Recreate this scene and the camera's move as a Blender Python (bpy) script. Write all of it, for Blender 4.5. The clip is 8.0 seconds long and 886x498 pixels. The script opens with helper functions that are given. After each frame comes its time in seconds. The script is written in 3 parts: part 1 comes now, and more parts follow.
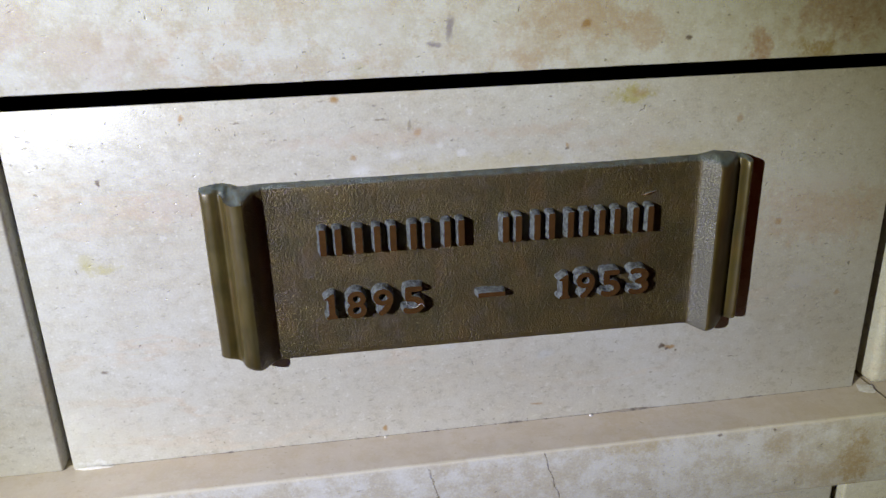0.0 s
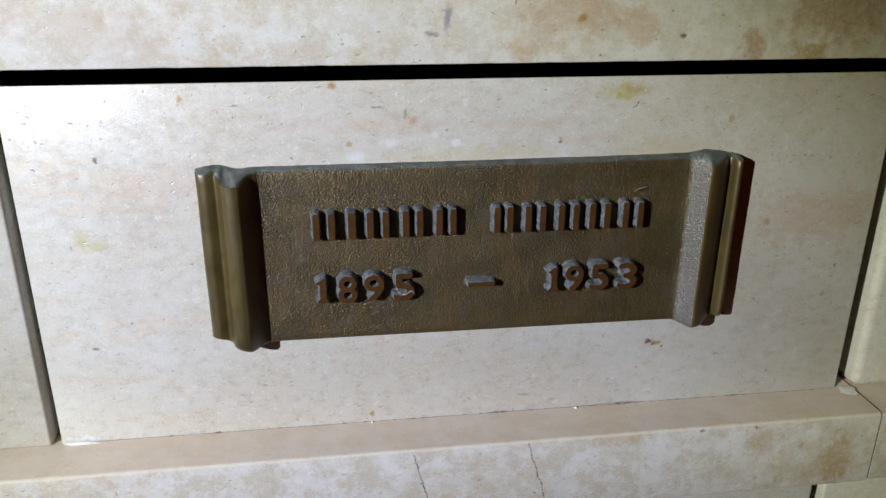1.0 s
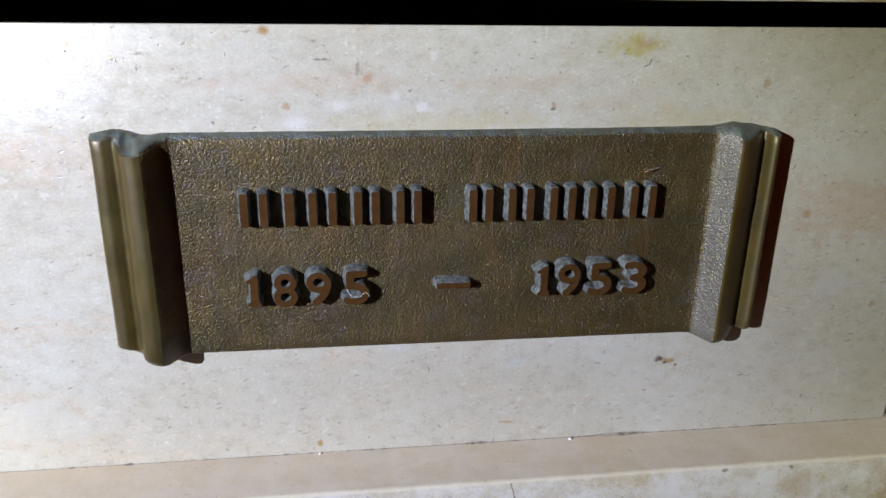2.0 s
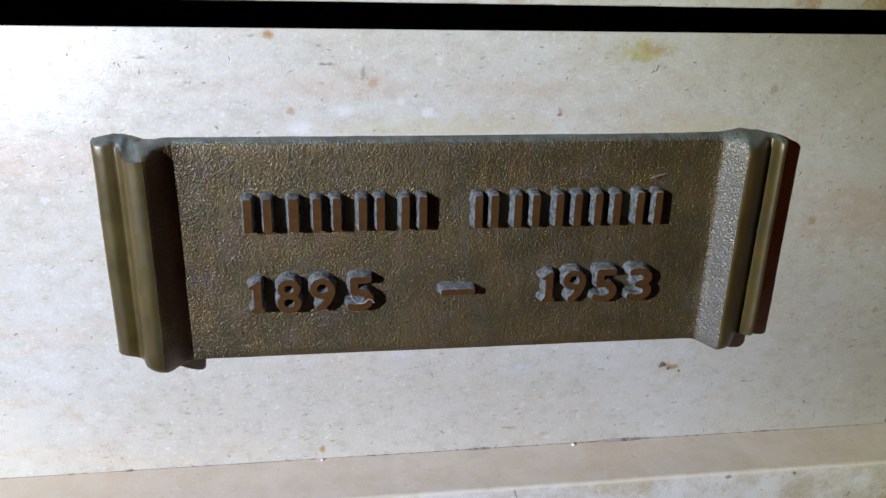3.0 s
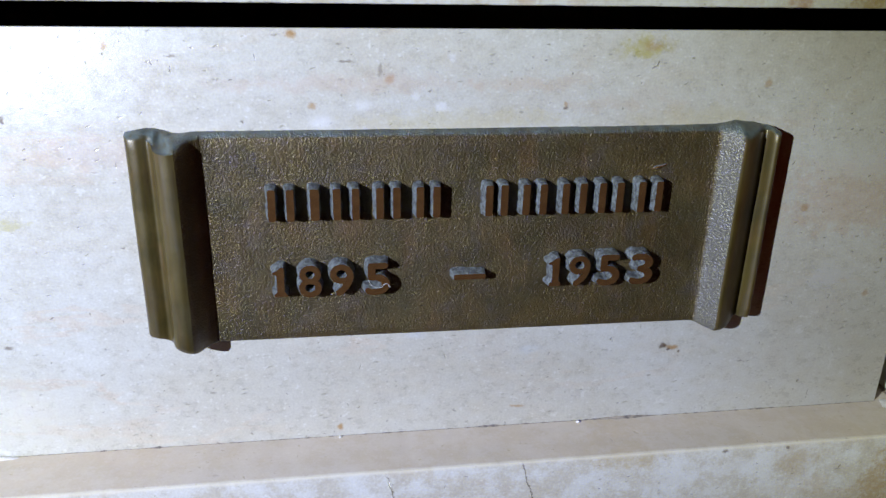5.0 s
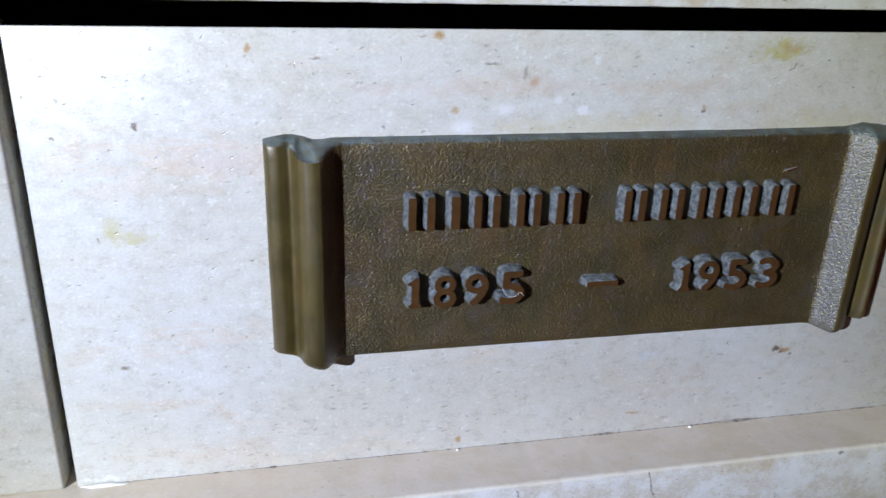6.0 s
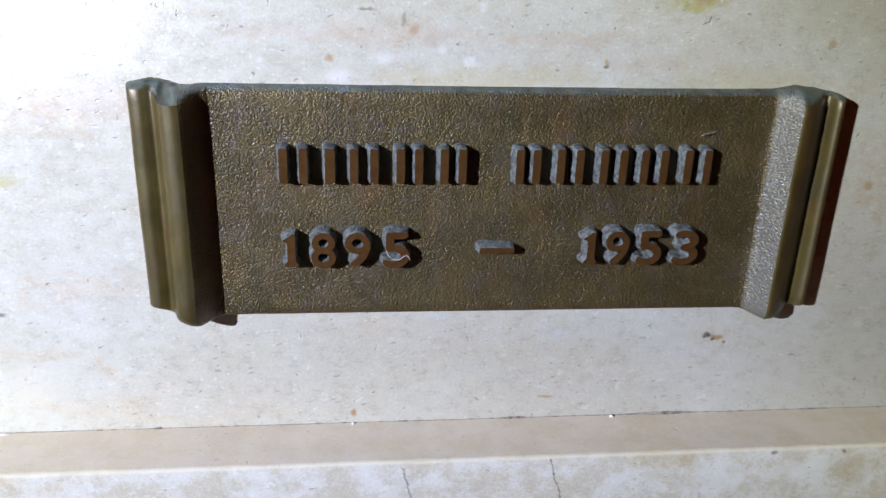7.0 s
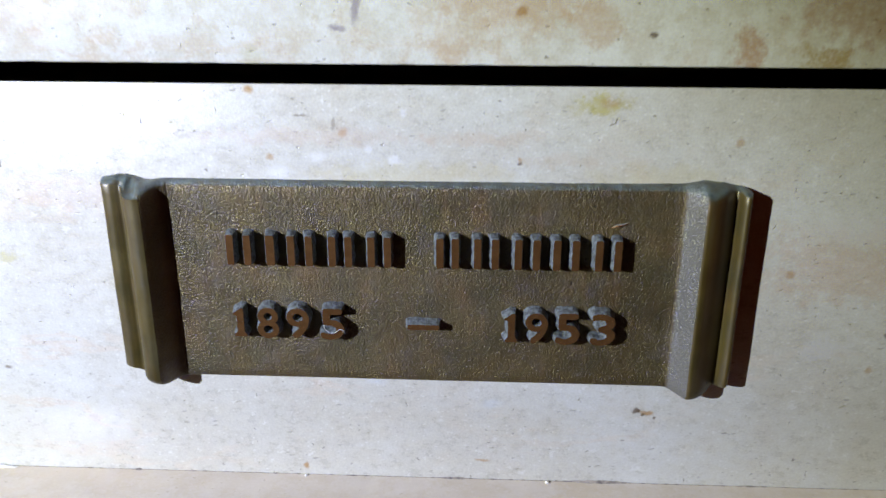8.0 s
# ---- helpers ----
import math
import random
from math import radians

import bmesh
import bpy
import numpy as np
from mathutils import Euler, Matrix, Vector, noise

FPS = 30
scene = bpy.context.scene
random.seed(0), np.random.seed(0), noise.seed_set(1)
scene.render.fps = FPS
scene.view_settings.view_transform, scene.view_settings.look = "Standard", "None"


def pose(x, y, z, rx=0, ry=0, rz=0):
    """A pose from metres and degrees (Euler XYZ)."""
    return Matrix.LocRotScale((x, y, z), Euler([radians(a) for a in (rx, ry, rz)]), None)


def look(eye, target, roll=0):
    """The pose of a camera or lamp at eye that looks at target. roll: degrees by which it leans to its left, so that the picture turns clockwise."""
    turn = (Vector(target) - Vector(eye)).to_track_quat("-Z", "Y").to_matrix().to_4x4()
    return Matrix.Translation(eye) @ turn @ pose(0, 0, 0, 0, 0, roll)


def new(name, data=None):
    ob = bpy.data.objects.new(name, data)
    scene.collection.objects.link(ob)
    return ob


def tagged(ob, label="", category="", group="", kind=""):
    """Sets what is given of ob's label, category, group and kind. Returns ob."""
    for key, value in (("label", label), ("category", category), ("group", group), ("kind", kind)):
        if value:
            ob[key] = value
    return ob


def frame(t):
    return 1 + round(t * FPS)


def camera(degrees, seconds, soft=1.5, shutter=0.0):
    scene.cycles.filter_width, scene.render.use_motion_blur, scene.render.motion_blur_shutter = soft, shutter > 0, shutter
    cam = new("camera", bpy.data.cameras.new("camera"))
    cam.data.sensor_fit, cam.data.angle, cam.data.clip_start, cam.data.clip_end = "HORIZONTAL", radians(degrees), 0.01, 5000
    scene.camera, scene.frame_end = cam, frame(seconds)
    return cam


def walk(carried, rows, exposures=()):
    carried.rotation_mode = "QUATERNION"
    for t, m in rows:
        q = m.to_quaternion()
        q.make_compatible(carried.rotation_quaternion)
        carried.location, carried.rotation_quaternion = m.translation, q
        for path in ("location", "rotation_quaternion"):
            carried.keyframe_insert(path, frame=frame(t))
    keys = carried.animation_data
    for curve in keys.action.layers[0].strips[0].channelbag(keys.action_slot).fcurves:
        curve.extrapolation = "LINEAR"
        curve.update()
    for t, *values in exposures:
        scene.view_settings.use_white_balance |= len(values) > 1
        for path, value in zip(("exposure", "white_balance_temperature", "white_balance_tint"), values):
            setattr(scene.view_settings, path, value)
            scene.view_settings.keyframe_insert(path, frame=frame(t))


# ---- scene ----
from mathutils import geometry

cam = camera(58.1, 8.0, shutter=0.42)
METRES, EYE, TILT, LEAN, TURN = 0.36, 1.5, 0.0, 0.0, -7.8
ROWS = [
    (0.0, 0.0, 0.0, 0.0, -0.57, -21.47, 1.46),
    (0.5, 0.0075, -0.0042, -0.0102, -0.49, -21.49, 0.92),
    (0.7, -0.0003, -0.0062, -0.0112, -0.48, -21.43, 0.46),
    (1.0, 0.0051, -0.0156, -0.0073, -0.16, -21.55, -0.39),
    (1.2, 0.0391, -0.0065, -0.0213, 1.01, -21.37, -0.5),
    (2.3, 0.0428, 0.1903, -0.1038, 0.0, -20.77, -1.1),
    (2.5, 0.0394, 0.1827, -0.0872, -0.1, -21.07, -1.09),
    (3.0, 0.034, 0.1682, -0.0874, -0.12, -21.14, -1.39),
    (3.5, 0.0288, 0.1557, -0.0876, -0.23, -21.22, -1.35),
    (4.0, 0.0254, 0.1453, -0.0812, -0.36, -21.3, -1.37),
    (5.3, 0.0093, 0.1225, -0.0748, -0.36, -21.9, -1.15),
    (5.5, -0.0457, 0.1258, -0.0759, -1.28, -21.43, -1.02),
    (5.8, -0.1308, 0.1527, -0.0728, -3.57, -21.46, -1.54),
    (6.0, -0.169, 0.161, -0.0765, -3.99, -22.14, -1.86),
    (6.2, -0.1783, 0.1709, -0.0835, -4.07, -22.07, -2.16),
    (6.5, -0.1374, 0.1819, -0.0927, -3.98, -22.64, -2.65),
    (6.8, -0.0326, 0.1805, -0.1198, -1.88, -21.78, -2.25),
    (7.0, 0.0248, 0.1748, -0.1368, 2.11, -21.1, -1.7),
    (7.2, 0.0608, 0.1948, -0.1337, 4.74, -21.22, -1.24),
    (7.5, 0.1572, 0.2006, -0.1377, 7.74, -19.66, -0.57),
    (7.8, 0.2057, 0.1693, -0.0834, 10.13, -19.5, -0.15),
    (8.0, 0.2153, 0.1422, -0.0507, 10.24, -19.67, -0.19),
]
EXPOSURES = [(0.0, -0.39, 6650, 10), (1.0, -0.35, 6600, 10), (2.5, -0.13, 6420, 10), (4.0, -0.11, 5980, 10), (5.5, -0.14, 5880, 10), (6.5, -0.15, 5880, 10), (7.0, -0.01, 6200, 10), (7.5, 0.06, 6220, 10), (8.0, 0.09, 6020, 10)]
walk(cam, [(t, pose(0, 0, EYE, TILT, LEAN, TURN) @ pose(METRES * x, METRES * y, METRES * z, 90 + pitch, roll, yaw)) for t, x, y, z, yaw, pitch, roll in ROWS], EXPOSURES)

# ---------------------------------------------------------------- light
world = bpy.data.worlds.new("dim_chapel")
scene.world = world
world.use_nodes = True
bg = world.node_tree.nodes["Background"]
bg.inputs["Color"].default_value = (1.0, 0.11, 0.022, 1)
bg.inputs["Strength"].default_value = 0.125

# hand torch: a cool hotspot inside a warmer spill, from one place
TORCH = (-0.68, -0.365, 1.66)
for name, watts, tint, target, size, blend in (("torch_hotspot", 22.8, (0.64, 0.75, 2.60), (-0.004, 0.3255, 1.335), 25.5, 1.0),
                                               ("torch_spill", 60.0, (0.96, 1.00, 0.58), (0.035, 0.3255, 1.314), 28.3, 0.75)):
    lamp = bpy.data.lights.new(name, "SPOT")
    lamp.energy, lamp.color, lamp.spot_size, lamp.spot_blend, lamp.shadow_soft_size = watts, tint, radians(size), blend, 0.004
    new(name, lamp).matrix_world = look(TORCH, target)


# ---------------------------------------------------------------- node helpers
class Graph:
    """Short calls for building one node material."""

    def __init__(self, name):
        self.mat = bpy.data.materials.new(name)
        self.mat.use_nodes = True
        self.tree = self.mat.node_tree
        self.out = self.tree.nodes["Principled BSDF"]
        self.pos = self.node("ShaderNodeNewGeometry").outputs["Position"]

    def node(self, kind, **props):
        n = self.tree.nodes.new(kind)
        for k, v in props.items():
            setattr(n, k, v)
        return n

    def put(self, socket, value):
        if isinstance(value, bpy.types.NodeSocket):
            self.tree.links.new(value, socket)
        elif isinstance(value, tuple) and len(value) == 3 and socket.type == "RGBA":
            socket.default_value = (*value, 1)
        else:
            socket.default_value = value

    def math(self, op, a, b=0.0, c=0.0, clamp=False):
        n = self.node("ShaderNodeMath", operation=op, use_clamp=clamp)
        for i, v in enumerate((a, b, c)):
            self.put(n.inputs[i], v)
        return n.outputs[0]

    def vec(self, op, a, b=(0, 0, 0)):
        n = self.node("ShaderNodeVectorMath", operation=op)
        self.put(n.inputs[0], a)
        self.put(n.inputs[1], b)
        return n.outputs["Value" if op == "LENGTH" else "Vector"]

    def noise(self, scale, detail=3.0, rough=0.55, stretch=(1, 1, 1), shift=(0, 0, 0), colour=False):
        n = self.node("ShaderNodeTexNoise")
        self.put(n.inputs["Vector"], self.vec("ADD", self.vec("MULTIPLY", self.pos, stretch), shift))
        n.inputs["Scale"].default_value = scale
        n.inputs["Detail"].default_value = detail
        n.inputs["Roughness"].default_value = rough
        return n.outputs["Color" if colour else "Fac"]

    def cells(self, scale, stretch=(1, 1, 1), shift=(0, 0, 0), bend=0.55, shear=0.0):
        """Flat cells over x and over height plus depth: distance, and two random values of each cell."""
        bent = self.vec("MULTIPLY", self.noise(scale * 1.6, 2, 0.6, colour=True), (bend / scale,) * 3)
        x, y, z = self.split(self.vec("ADD", self.vec("MULTIPLY", self.vec("ADD", self.pos, bent), stretch), shift))
        flat = self.node("ShaderNodeCombineXYZ")
        self.put(flat.inputs[0], self.math("MULTIPLY_ADD", y, 0.3, x))
        self.put(flat.inputs[1], self.math("MULTIPLY_ADD", x, shear, self.math("MULTIPLY_ADD", y, 0.95, z)))
        n = self.node("ShaderNodeTexVoronoi", voronoi_dimensions="2D")
        self.put(n.inputs["Vector"], flat.outputs[0])
        n.inputs["Scale"].default_value = scale
        sep = self.node("ShaderNodeSeparateColor")
        self.put(sep.inputs[0], n.outputs["Color"])
        return n.outputs["Distance"], sep.outputs[0], sep.outputs[1]

    def ramp(self, value, lo, hi, a=0.0, b=1.0):
        n = self.node("ShaderNodeMapRange", interpolation_type="SMOOTHSTEP")
        for i, v in enumerate((value, lo, hi, a, b)):
            self.put(n.inputs[i], v)
        return n.outputs[0]

    def mix(self, fac, a, b, blend="MIX"):
        n = self.node("ShaderNodeMix", data_type="RGBA", blend_type=blend)
        self.put(n.inputs["Factor"], fac)
        self.put(n.inputs["A"], a)
        self.put(n.inputs["B"], b)
        return n.outputs["Result"]

    def split(self, vector):
        n = self.node("ShaderNodeSeparateXYZ")
        self.put(n.inputs[0], vector)
        return n.outputs

    def bump(self, height, strength, distance):
        n = self.node("ShaderNodeBump")
        n.inputs["Strength"].default_value = strength
        n.inputs["Distance"].default_value = distance
        self.put(n.inputs["Height"], height)
        self.put(self.out.inputs["Normal"], n.outputs["Normal"])

    def set(self, **values):
        for k, v in values.items():
            self.put(self.out.inputs[k.replace("_", " ")], v)
        return self.mat


def stone(name, base, pale, rust, rust_amount, rough, stains=(), cracks=(), shift=(0, 0, 0), top=None, crusty=False):
    """Polished shelly limestone: clouds, faint veins, pale shell chips, dark ticks, rust and named stains."""
    g = Graph(name)
    cloud = g.ramp(g.noise(70, 9, 0.75, shift=shift), 0.42, 0.57) if top or crusty else g.ramp(g.noise(14, 5, 0.6, shift=shift), 0.35, 0.7)
    col = g.mix(cloud, base, pale)
    # faint rosy veins that run level
    vein = g.noise(16, 6, 0.62, (0.55, 1, 2.2), shift)
    band = g.math("ABSOLUTE", g.math("SUBTRACT", vein, 0.52))
    veil = g.math("MULTIPLY", g.ramp(band, 0.0, 0.032, 1, 0), g.ramp(g.noise(9, 2, shift=shift), 0.4, 0.62))
    col = g.mix(g.math("MULTIPLY", veil, 0.26), col, (0.56, 0.40, 0.26))
    drift = g.ramp(g.noise(38, 7, 0.7, (0.5, 1, 1.6), (6.1, 2.2, 0.4)), 0.46, 0.62)
    col = g.mix(g.math("MULTIPLY", drift, 0.20), col, (0.48, 0.43, 0.31))
    # rust blooms
    bloom = g.ramp(g.noise(60, 9, 0.78, shift=(3.1, 1.7, 5.3)), 0.50, 0.60)
    patch = g.ramp(g.noise(7, 2, 0.5, shift=(1.3, 0.2, 2.9)), 0.42, 0.60)
    col = g.mix(g.math("MULTIPLY", g.math("MULTIPLY", bloom, patch), rust_amount), col, rust)
    # shell chips and pores
    d, r1, r2 = g.cells(520, (0.8, 1, 1.2), shift)
    fleck = g.math("MULTIPLY", g.ramp(d, 0.10, 0.34, 1, 0), g.math("GREATER_THAN", r1, 0.86))
    col = g.mix(g.math("MULTIPLY", fleck, 0.32 if crusty else 0.24), col, (0.80, 0.79, 0.75))
    d, r1, r2 = g.cells(210, (0.8, 1, 1.5), shift, 1.3)
    size = g.math("MULTIPLY", r2, 0.32)
    chip = g.math("MULTIPLY", g.ramp(d, g.math("MULTIPLY", size, 0.6), size, 1, 0), g.math("GREATER_THAN", r1, 0.84))
    col = g.mix(g.math("MULTIPLY", chip, 0.34 if crusty else 0.24), col, (0.78, 0.77, 0.73))
    d, r1, r2 = g.cells(120, (0.6, 1, 1.5), (2.2, 0.4, 0.7))
    pore = g.math("MULTIPLY", g.ramp(d, 0.02, g.math("MULTIPLY_ADD", r2, 0.05, 0.035), 1, 0), g.math("GREATER_THAN", r1, 0.80))
    d, r1, r2 = g.cells(95, (1.9, 1, 0.55), (0.2, 7.4, 1.7))
    tick = g.math("MULTIPLY", g.ramp(d, 0.015, g.math("MULTIPLY_ADD", r2, 0.040, 0.025), 1, 0), g.math("GREATER_THAN", r1, 0.86))
    d, r1, r2 = g.cells(170, (0.55, 1, 1.9), (5.2, 1.4, 0.3), 0.35, -0.55)
    stroke = g.math("MULTIPLY", g.ramp(d, 0.03, g.math("MULTIPLY_ADD", r2, 0.14, 0.05), 1, 0), g.math("GREATER_THAN", r1, 0.80))
    d, r1, r2 = g.cells(330, (0.8, 1, 1.3), (1.2, 3.4, 5.3))
    dot = g.math("MULTIPLY", g.ramp(d, 0.05, g.math("MULTIPLY_ADD", r2, 0.12, 0.08), 1, 0), g.math("GREATER_THAN", r1, 0.90))
    fine = g.math("MULTIPLY", g.math("MAXIMUM", stroke, dot), g.ramp(g.noise(45, 3, shift=shift), 0.40, 0.60, 0.12, 0.75))
    dark = g.math("MULTIPLY", g.math("MAXIMUM", g.math("MAXIMUM", pore, tick), fine), 0.60)
    col = g.mix(dark, col, (0.13, 0.10, 0.07))
    grain = g.noise(1100, 2, 0.6)
    col = g.mix(0.10, col, g.mix(g.ramp(grain, 0.3, 0.7), (0.35, 0.33, 0.30), (1, 1, 1)), "OVERLAY")
    mottle = g.noise(150, 6, 0.74, (1, 1, 1.4), shift)
    col = g.mix(0.26, col, g.mix(g.ramp(mottle, 0.32, 0.68), (0.38, 0.36, 0.32), (0.62, 0.62, 0.62)), "OVERLAY")
    # stains with a place of their own
    wob = g.vec("MULTIPLY", g.vec("SUBTRACT", g.noise(130, 7, 0.75, colour=True), (0.5, 0.5, 0.5)), (0.013, 0, 0.013))
    where = g.vec("ADD", g.pos, wob)
    near = g.vec("ADD", g.pos, g.vec("MULTIPLY", wob, (0.42, 0, 0.42)))
    speck = g.noise(480, 7, 0.75, shift=(2.7, 0.3, 4.9))
    ragged = g.noise(150, 9, 0.78, shift=(0.7, 3.3, 1.9))
    for x, z, rx, rz, tone, amount in stains:
        tone = tuple(0.82 * c for c in tone)
        q = g.vec("MULTIPLY", g.vec("SUBTRACT", where if rx > 0.0055 else near, (x, 0, z)), (1 / rx, 0, 1 / rz))
        reach = g.vec("LENGTH", q)
        if rx > 0.0055:
            reach = g.math("MULTIPLY_ADD", g.math("SUBTRACT", ragged, 0.5), 3.0, reach)
        else:
            reach = g.math("MULTIPLY_ADD", g.math("SUBTRACT", speck, 0.5), 1.2, reach)
        col = g.mix(g.math("MULTIPLY", g.ramp(reach, 0.35, 1.0 if rx > 0.0055 else 1.25, amount, 0), g.ramp(speck, 0.32, 0.58, 0.45 if rx > 0.0055 else 0.75, 1.0)), col, tone)
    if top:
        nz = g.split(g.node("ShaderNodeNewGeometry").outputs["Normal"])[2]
        # By normal: the worn arris's highlight is put into colour, the top darker tan.
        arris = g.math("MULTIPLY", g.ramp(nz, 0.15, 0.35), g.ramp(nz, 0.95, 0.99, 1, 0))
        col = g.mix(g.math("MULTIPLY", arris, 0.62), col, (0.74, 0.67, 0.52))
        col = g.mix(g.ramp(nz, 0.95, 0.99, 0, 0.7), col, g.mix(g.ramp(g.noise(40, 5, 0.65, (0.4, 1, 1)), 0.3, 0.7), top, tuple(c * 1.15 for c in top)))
    line = 0.0
    sx, sy, sz = g.split(g.vec("ADD", g.pos, g.vec("MULTIPLY", wob, (0.55, 0, 0.55))))
    for x, z0, z1, lean, wide in cracks:
        off = g.math("ABSOLUTE", g.math("SUBTRACT", g.math("MULTIPLY_ADD", sz, lean, sx), x + lean * z0))
        inside = g.math("MULTIPLY", g.math("GREATER_THAN", sz, z0), g.math("LESS_THAN", sz, z1))
        line = g.math("MAXIMUM", line, g.math("MULTIPLY", g.ramp(off, wide * 0.4, wide, 1, 0), inside))
    col = g.mix(g.math("MULTIPLY", line, 0.75), col, (0.10, 0.07, 0.05))
    height = g.math("SUBTRACT", g.math("MULTIPLY", grain, 0.25), g.math("MULTIPLY", g.math("ADD", dark, line), 1.5))
    g.bump(height, 0.45, 0.0003)
    return g.set(Base_Color=col, Roughness=g.ramp(mottle, 0.3, 0.7, rough - 0.06, rough + 0.10), Specular_IOR_Level=0.5)


def bronze(name, base, high, rough, grain_size, grain_depth, metal, dust=1.0, sheened=None, gloss=0.5):
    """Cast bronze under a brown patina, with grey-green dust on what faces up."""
    g = Graph(name)
    d, r1, r2 = g.cells(1 / grain_size, bend=0.0)
    fine = g.noise(2.2 / grain_size, 2, 0.6)
    grain = g.math("MULTIPLY_ADD", fine, 0.35, g.math("MULTIPLY", g.ramp(d, 0.0, 0.48, 1, 0), g.math("MULTIPLY_ADD", r2, 0.7, 0.3)))
    pebble = g.noise(1350, 1, 0.5, shift=(3, 3, 1))
    wide = g.noise(60, 4, 0.6)
    col = g.mix(g.ramp(wide, 0.3, 0.72), base, high)
    col = g.mix(g.math("MULTIPLY", g.ramp(grain, 0.5, 1.1), 0.12), col, tuple(min(1, c * 1.7) for c in high))
    tone = g.noise(85, 6, 0.7, (1, 1, 0.7), (9, 2, 7))
    col = g.mix(g.ramp(tone, 0.46, 0.62, 0, 0.30), col, tuple(c * k for c, k in zip(high, (1.15, 0.92, 0.62))))
    col = g.mix(g.ramp(tone, 0.36, 0.47, 0.35, 0), col, tuple(c * k for c, k in zip(base, (0.75, 0.95, 0.9))))
    if grain_depth < 0.0001:
        wash = g.ramp(g.noise(240, 5, 0.7, (1, 1, 0.07), (7, 1, 5)), 0.48, 0.68, 0, 0.26)
        col = g.mix(wash, col, (0.105, 0.094, 0.088))
        col = g.mix(g.ramp(g.noise(300, 4, 0.7, (1, 1, 0.10), (2, 4, 8)), 0.54, 0.70, 0, 0.5), col, (0.045, 0.026, 0.006))
    else:
        col = g.mix(g.ramp(pebble, 0.34, 0.50, 0.22, 0), col, (0.014, 0.012, 0.009))
        col = g.mix(g.ramp(g.noise(75, 5, 0.7, shift=(6, 2, 3)), 0.50, 0.66, 0, 0.34), col, (0.115, 0.092, 0.082))
    d, r1, r2 = g.cells(150)
    pit = g.math("MULTIPLY", g.ramp(d, 0.03, 0.09, 1, 0), g.math("GREATER_THAN", r1, 0.94))
    col = g.mix(g.math("MULTIPLY", pit, 0.8), col, (0.02, 0.018, 0.014))
    streak = g.noise(130, 3, 0.6, (1, 1, 0.3), (4, 1, 2))
    col = g.mix(g.math("MULTIPLY", g.ramp(streak, 0.52, 0.75), 0.18), col, (0.26, 0.13, 0.05))
    # Torch sheen on the right inner flank, painted in as a pale grey strip.
    if sheened:
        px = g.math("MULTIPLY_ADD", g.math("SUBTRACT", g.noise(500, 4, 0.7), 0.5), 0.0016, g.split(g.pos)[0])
        flank_sheen = g.math("MULTIPLY", g.ramp(px, sheened[0], sheened[0] + 0.0015), g.ramp(px, sheened[1], sheened[1] + 0.001, 1, 0))
        col = g.mix(g.math("MULTIPLY", flank_sheen, 0.85), col, (0.19, 0.185, 0.165))
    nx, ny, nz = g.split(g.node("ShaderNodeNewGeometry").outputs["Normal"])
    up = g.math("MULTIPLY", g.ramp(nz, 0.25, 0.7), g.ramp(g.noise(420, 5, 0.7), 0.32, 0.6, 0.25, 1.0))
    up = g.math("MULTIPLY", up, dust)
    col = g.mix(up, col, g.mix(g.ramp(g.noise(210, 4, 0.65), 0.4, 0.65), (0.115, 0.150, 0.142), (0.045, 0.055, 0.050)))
    weave = g.math("MULTIPLY_ADD", g.noise(260, 3, 0.6, (1, 1, 0.25), (1.5, 0.2, 3.1)), 1.3, g.math("MULTIPLY", g.noise(1700, 2, 0.6), 0.7))
    h = g.math("ADD", weave, g.math("MULTIPLY_ADD", g.noise(90, 3), 1.5, g.math("MULTIPLY_ADD", pebble, 2.0, g.math("MULTIPLY", grain, 0.8))))
    g.bump(g.math("SUBTRACT", h, g.math("MULTIPLY", pit, 1.5)), 1.0, grain_depth)
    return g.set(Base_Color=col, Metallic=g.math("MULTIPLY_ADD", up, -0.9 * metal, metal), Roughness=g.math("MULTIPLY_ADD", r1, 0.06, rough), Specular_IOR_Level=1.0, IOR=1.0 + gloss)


def relief_bronze(name):
    """Raised signs: rubbed copper-brown faces, sides crusted with grey-green."""
    g = Graph(name)
    nx, ny, nz = g.split(g.node("ShaderNodeNewGeometry").outputs["Normal"])
    crust = g.noise(650, 5, 0.7)
    side = g.ramp(g.math("MULTIPLY_ADD", g.math("SUBTRACT", crust, 0.5), 0.4, g.math("MULTIPLY", ny, -1)), 0.66, 0.86, 1, 0)
    wear = g.noise(330, 4, 0.6)
    face = g.mix(g.ramp(wear, 0.25, 0.8), (0.33, 0.155, 0.052), (0.45, 0.225, 0.080))
    col = g.mix(side, face, g.mix(g.ramp(crust, 0.35, 0.65), (0.050, 0.050, 0.045), (0.20, 0.22, 0.215)))
    g.bump(g.math("MULTIPLY", g.math("ADD", crust, g.noise(1500, 2, 0.6)), g.math("MULTIPLY_ADD", side, 0.97, 0.03)), 1.0, 0.0006)
    return g.set(Base_Color=col, Metallic=g.math("MULTIPLY_ADD", side, -0.8, 0.85), Roughness=g.math("MULTIPLY_ADD", side, 0.45, 0.26))


def plain(name, base, other, scale, rough, metal=0.0):
    g = Graph(name)
    n = g.noise(scale, 5, 0.6)
    g.bump(n, 0.3, 0.2 / scale)
    return g.set(Base_Color=g.mix(g.ramp(n, 0.35, 0.65), base, other), Roughness=rough, Metallic=metal)


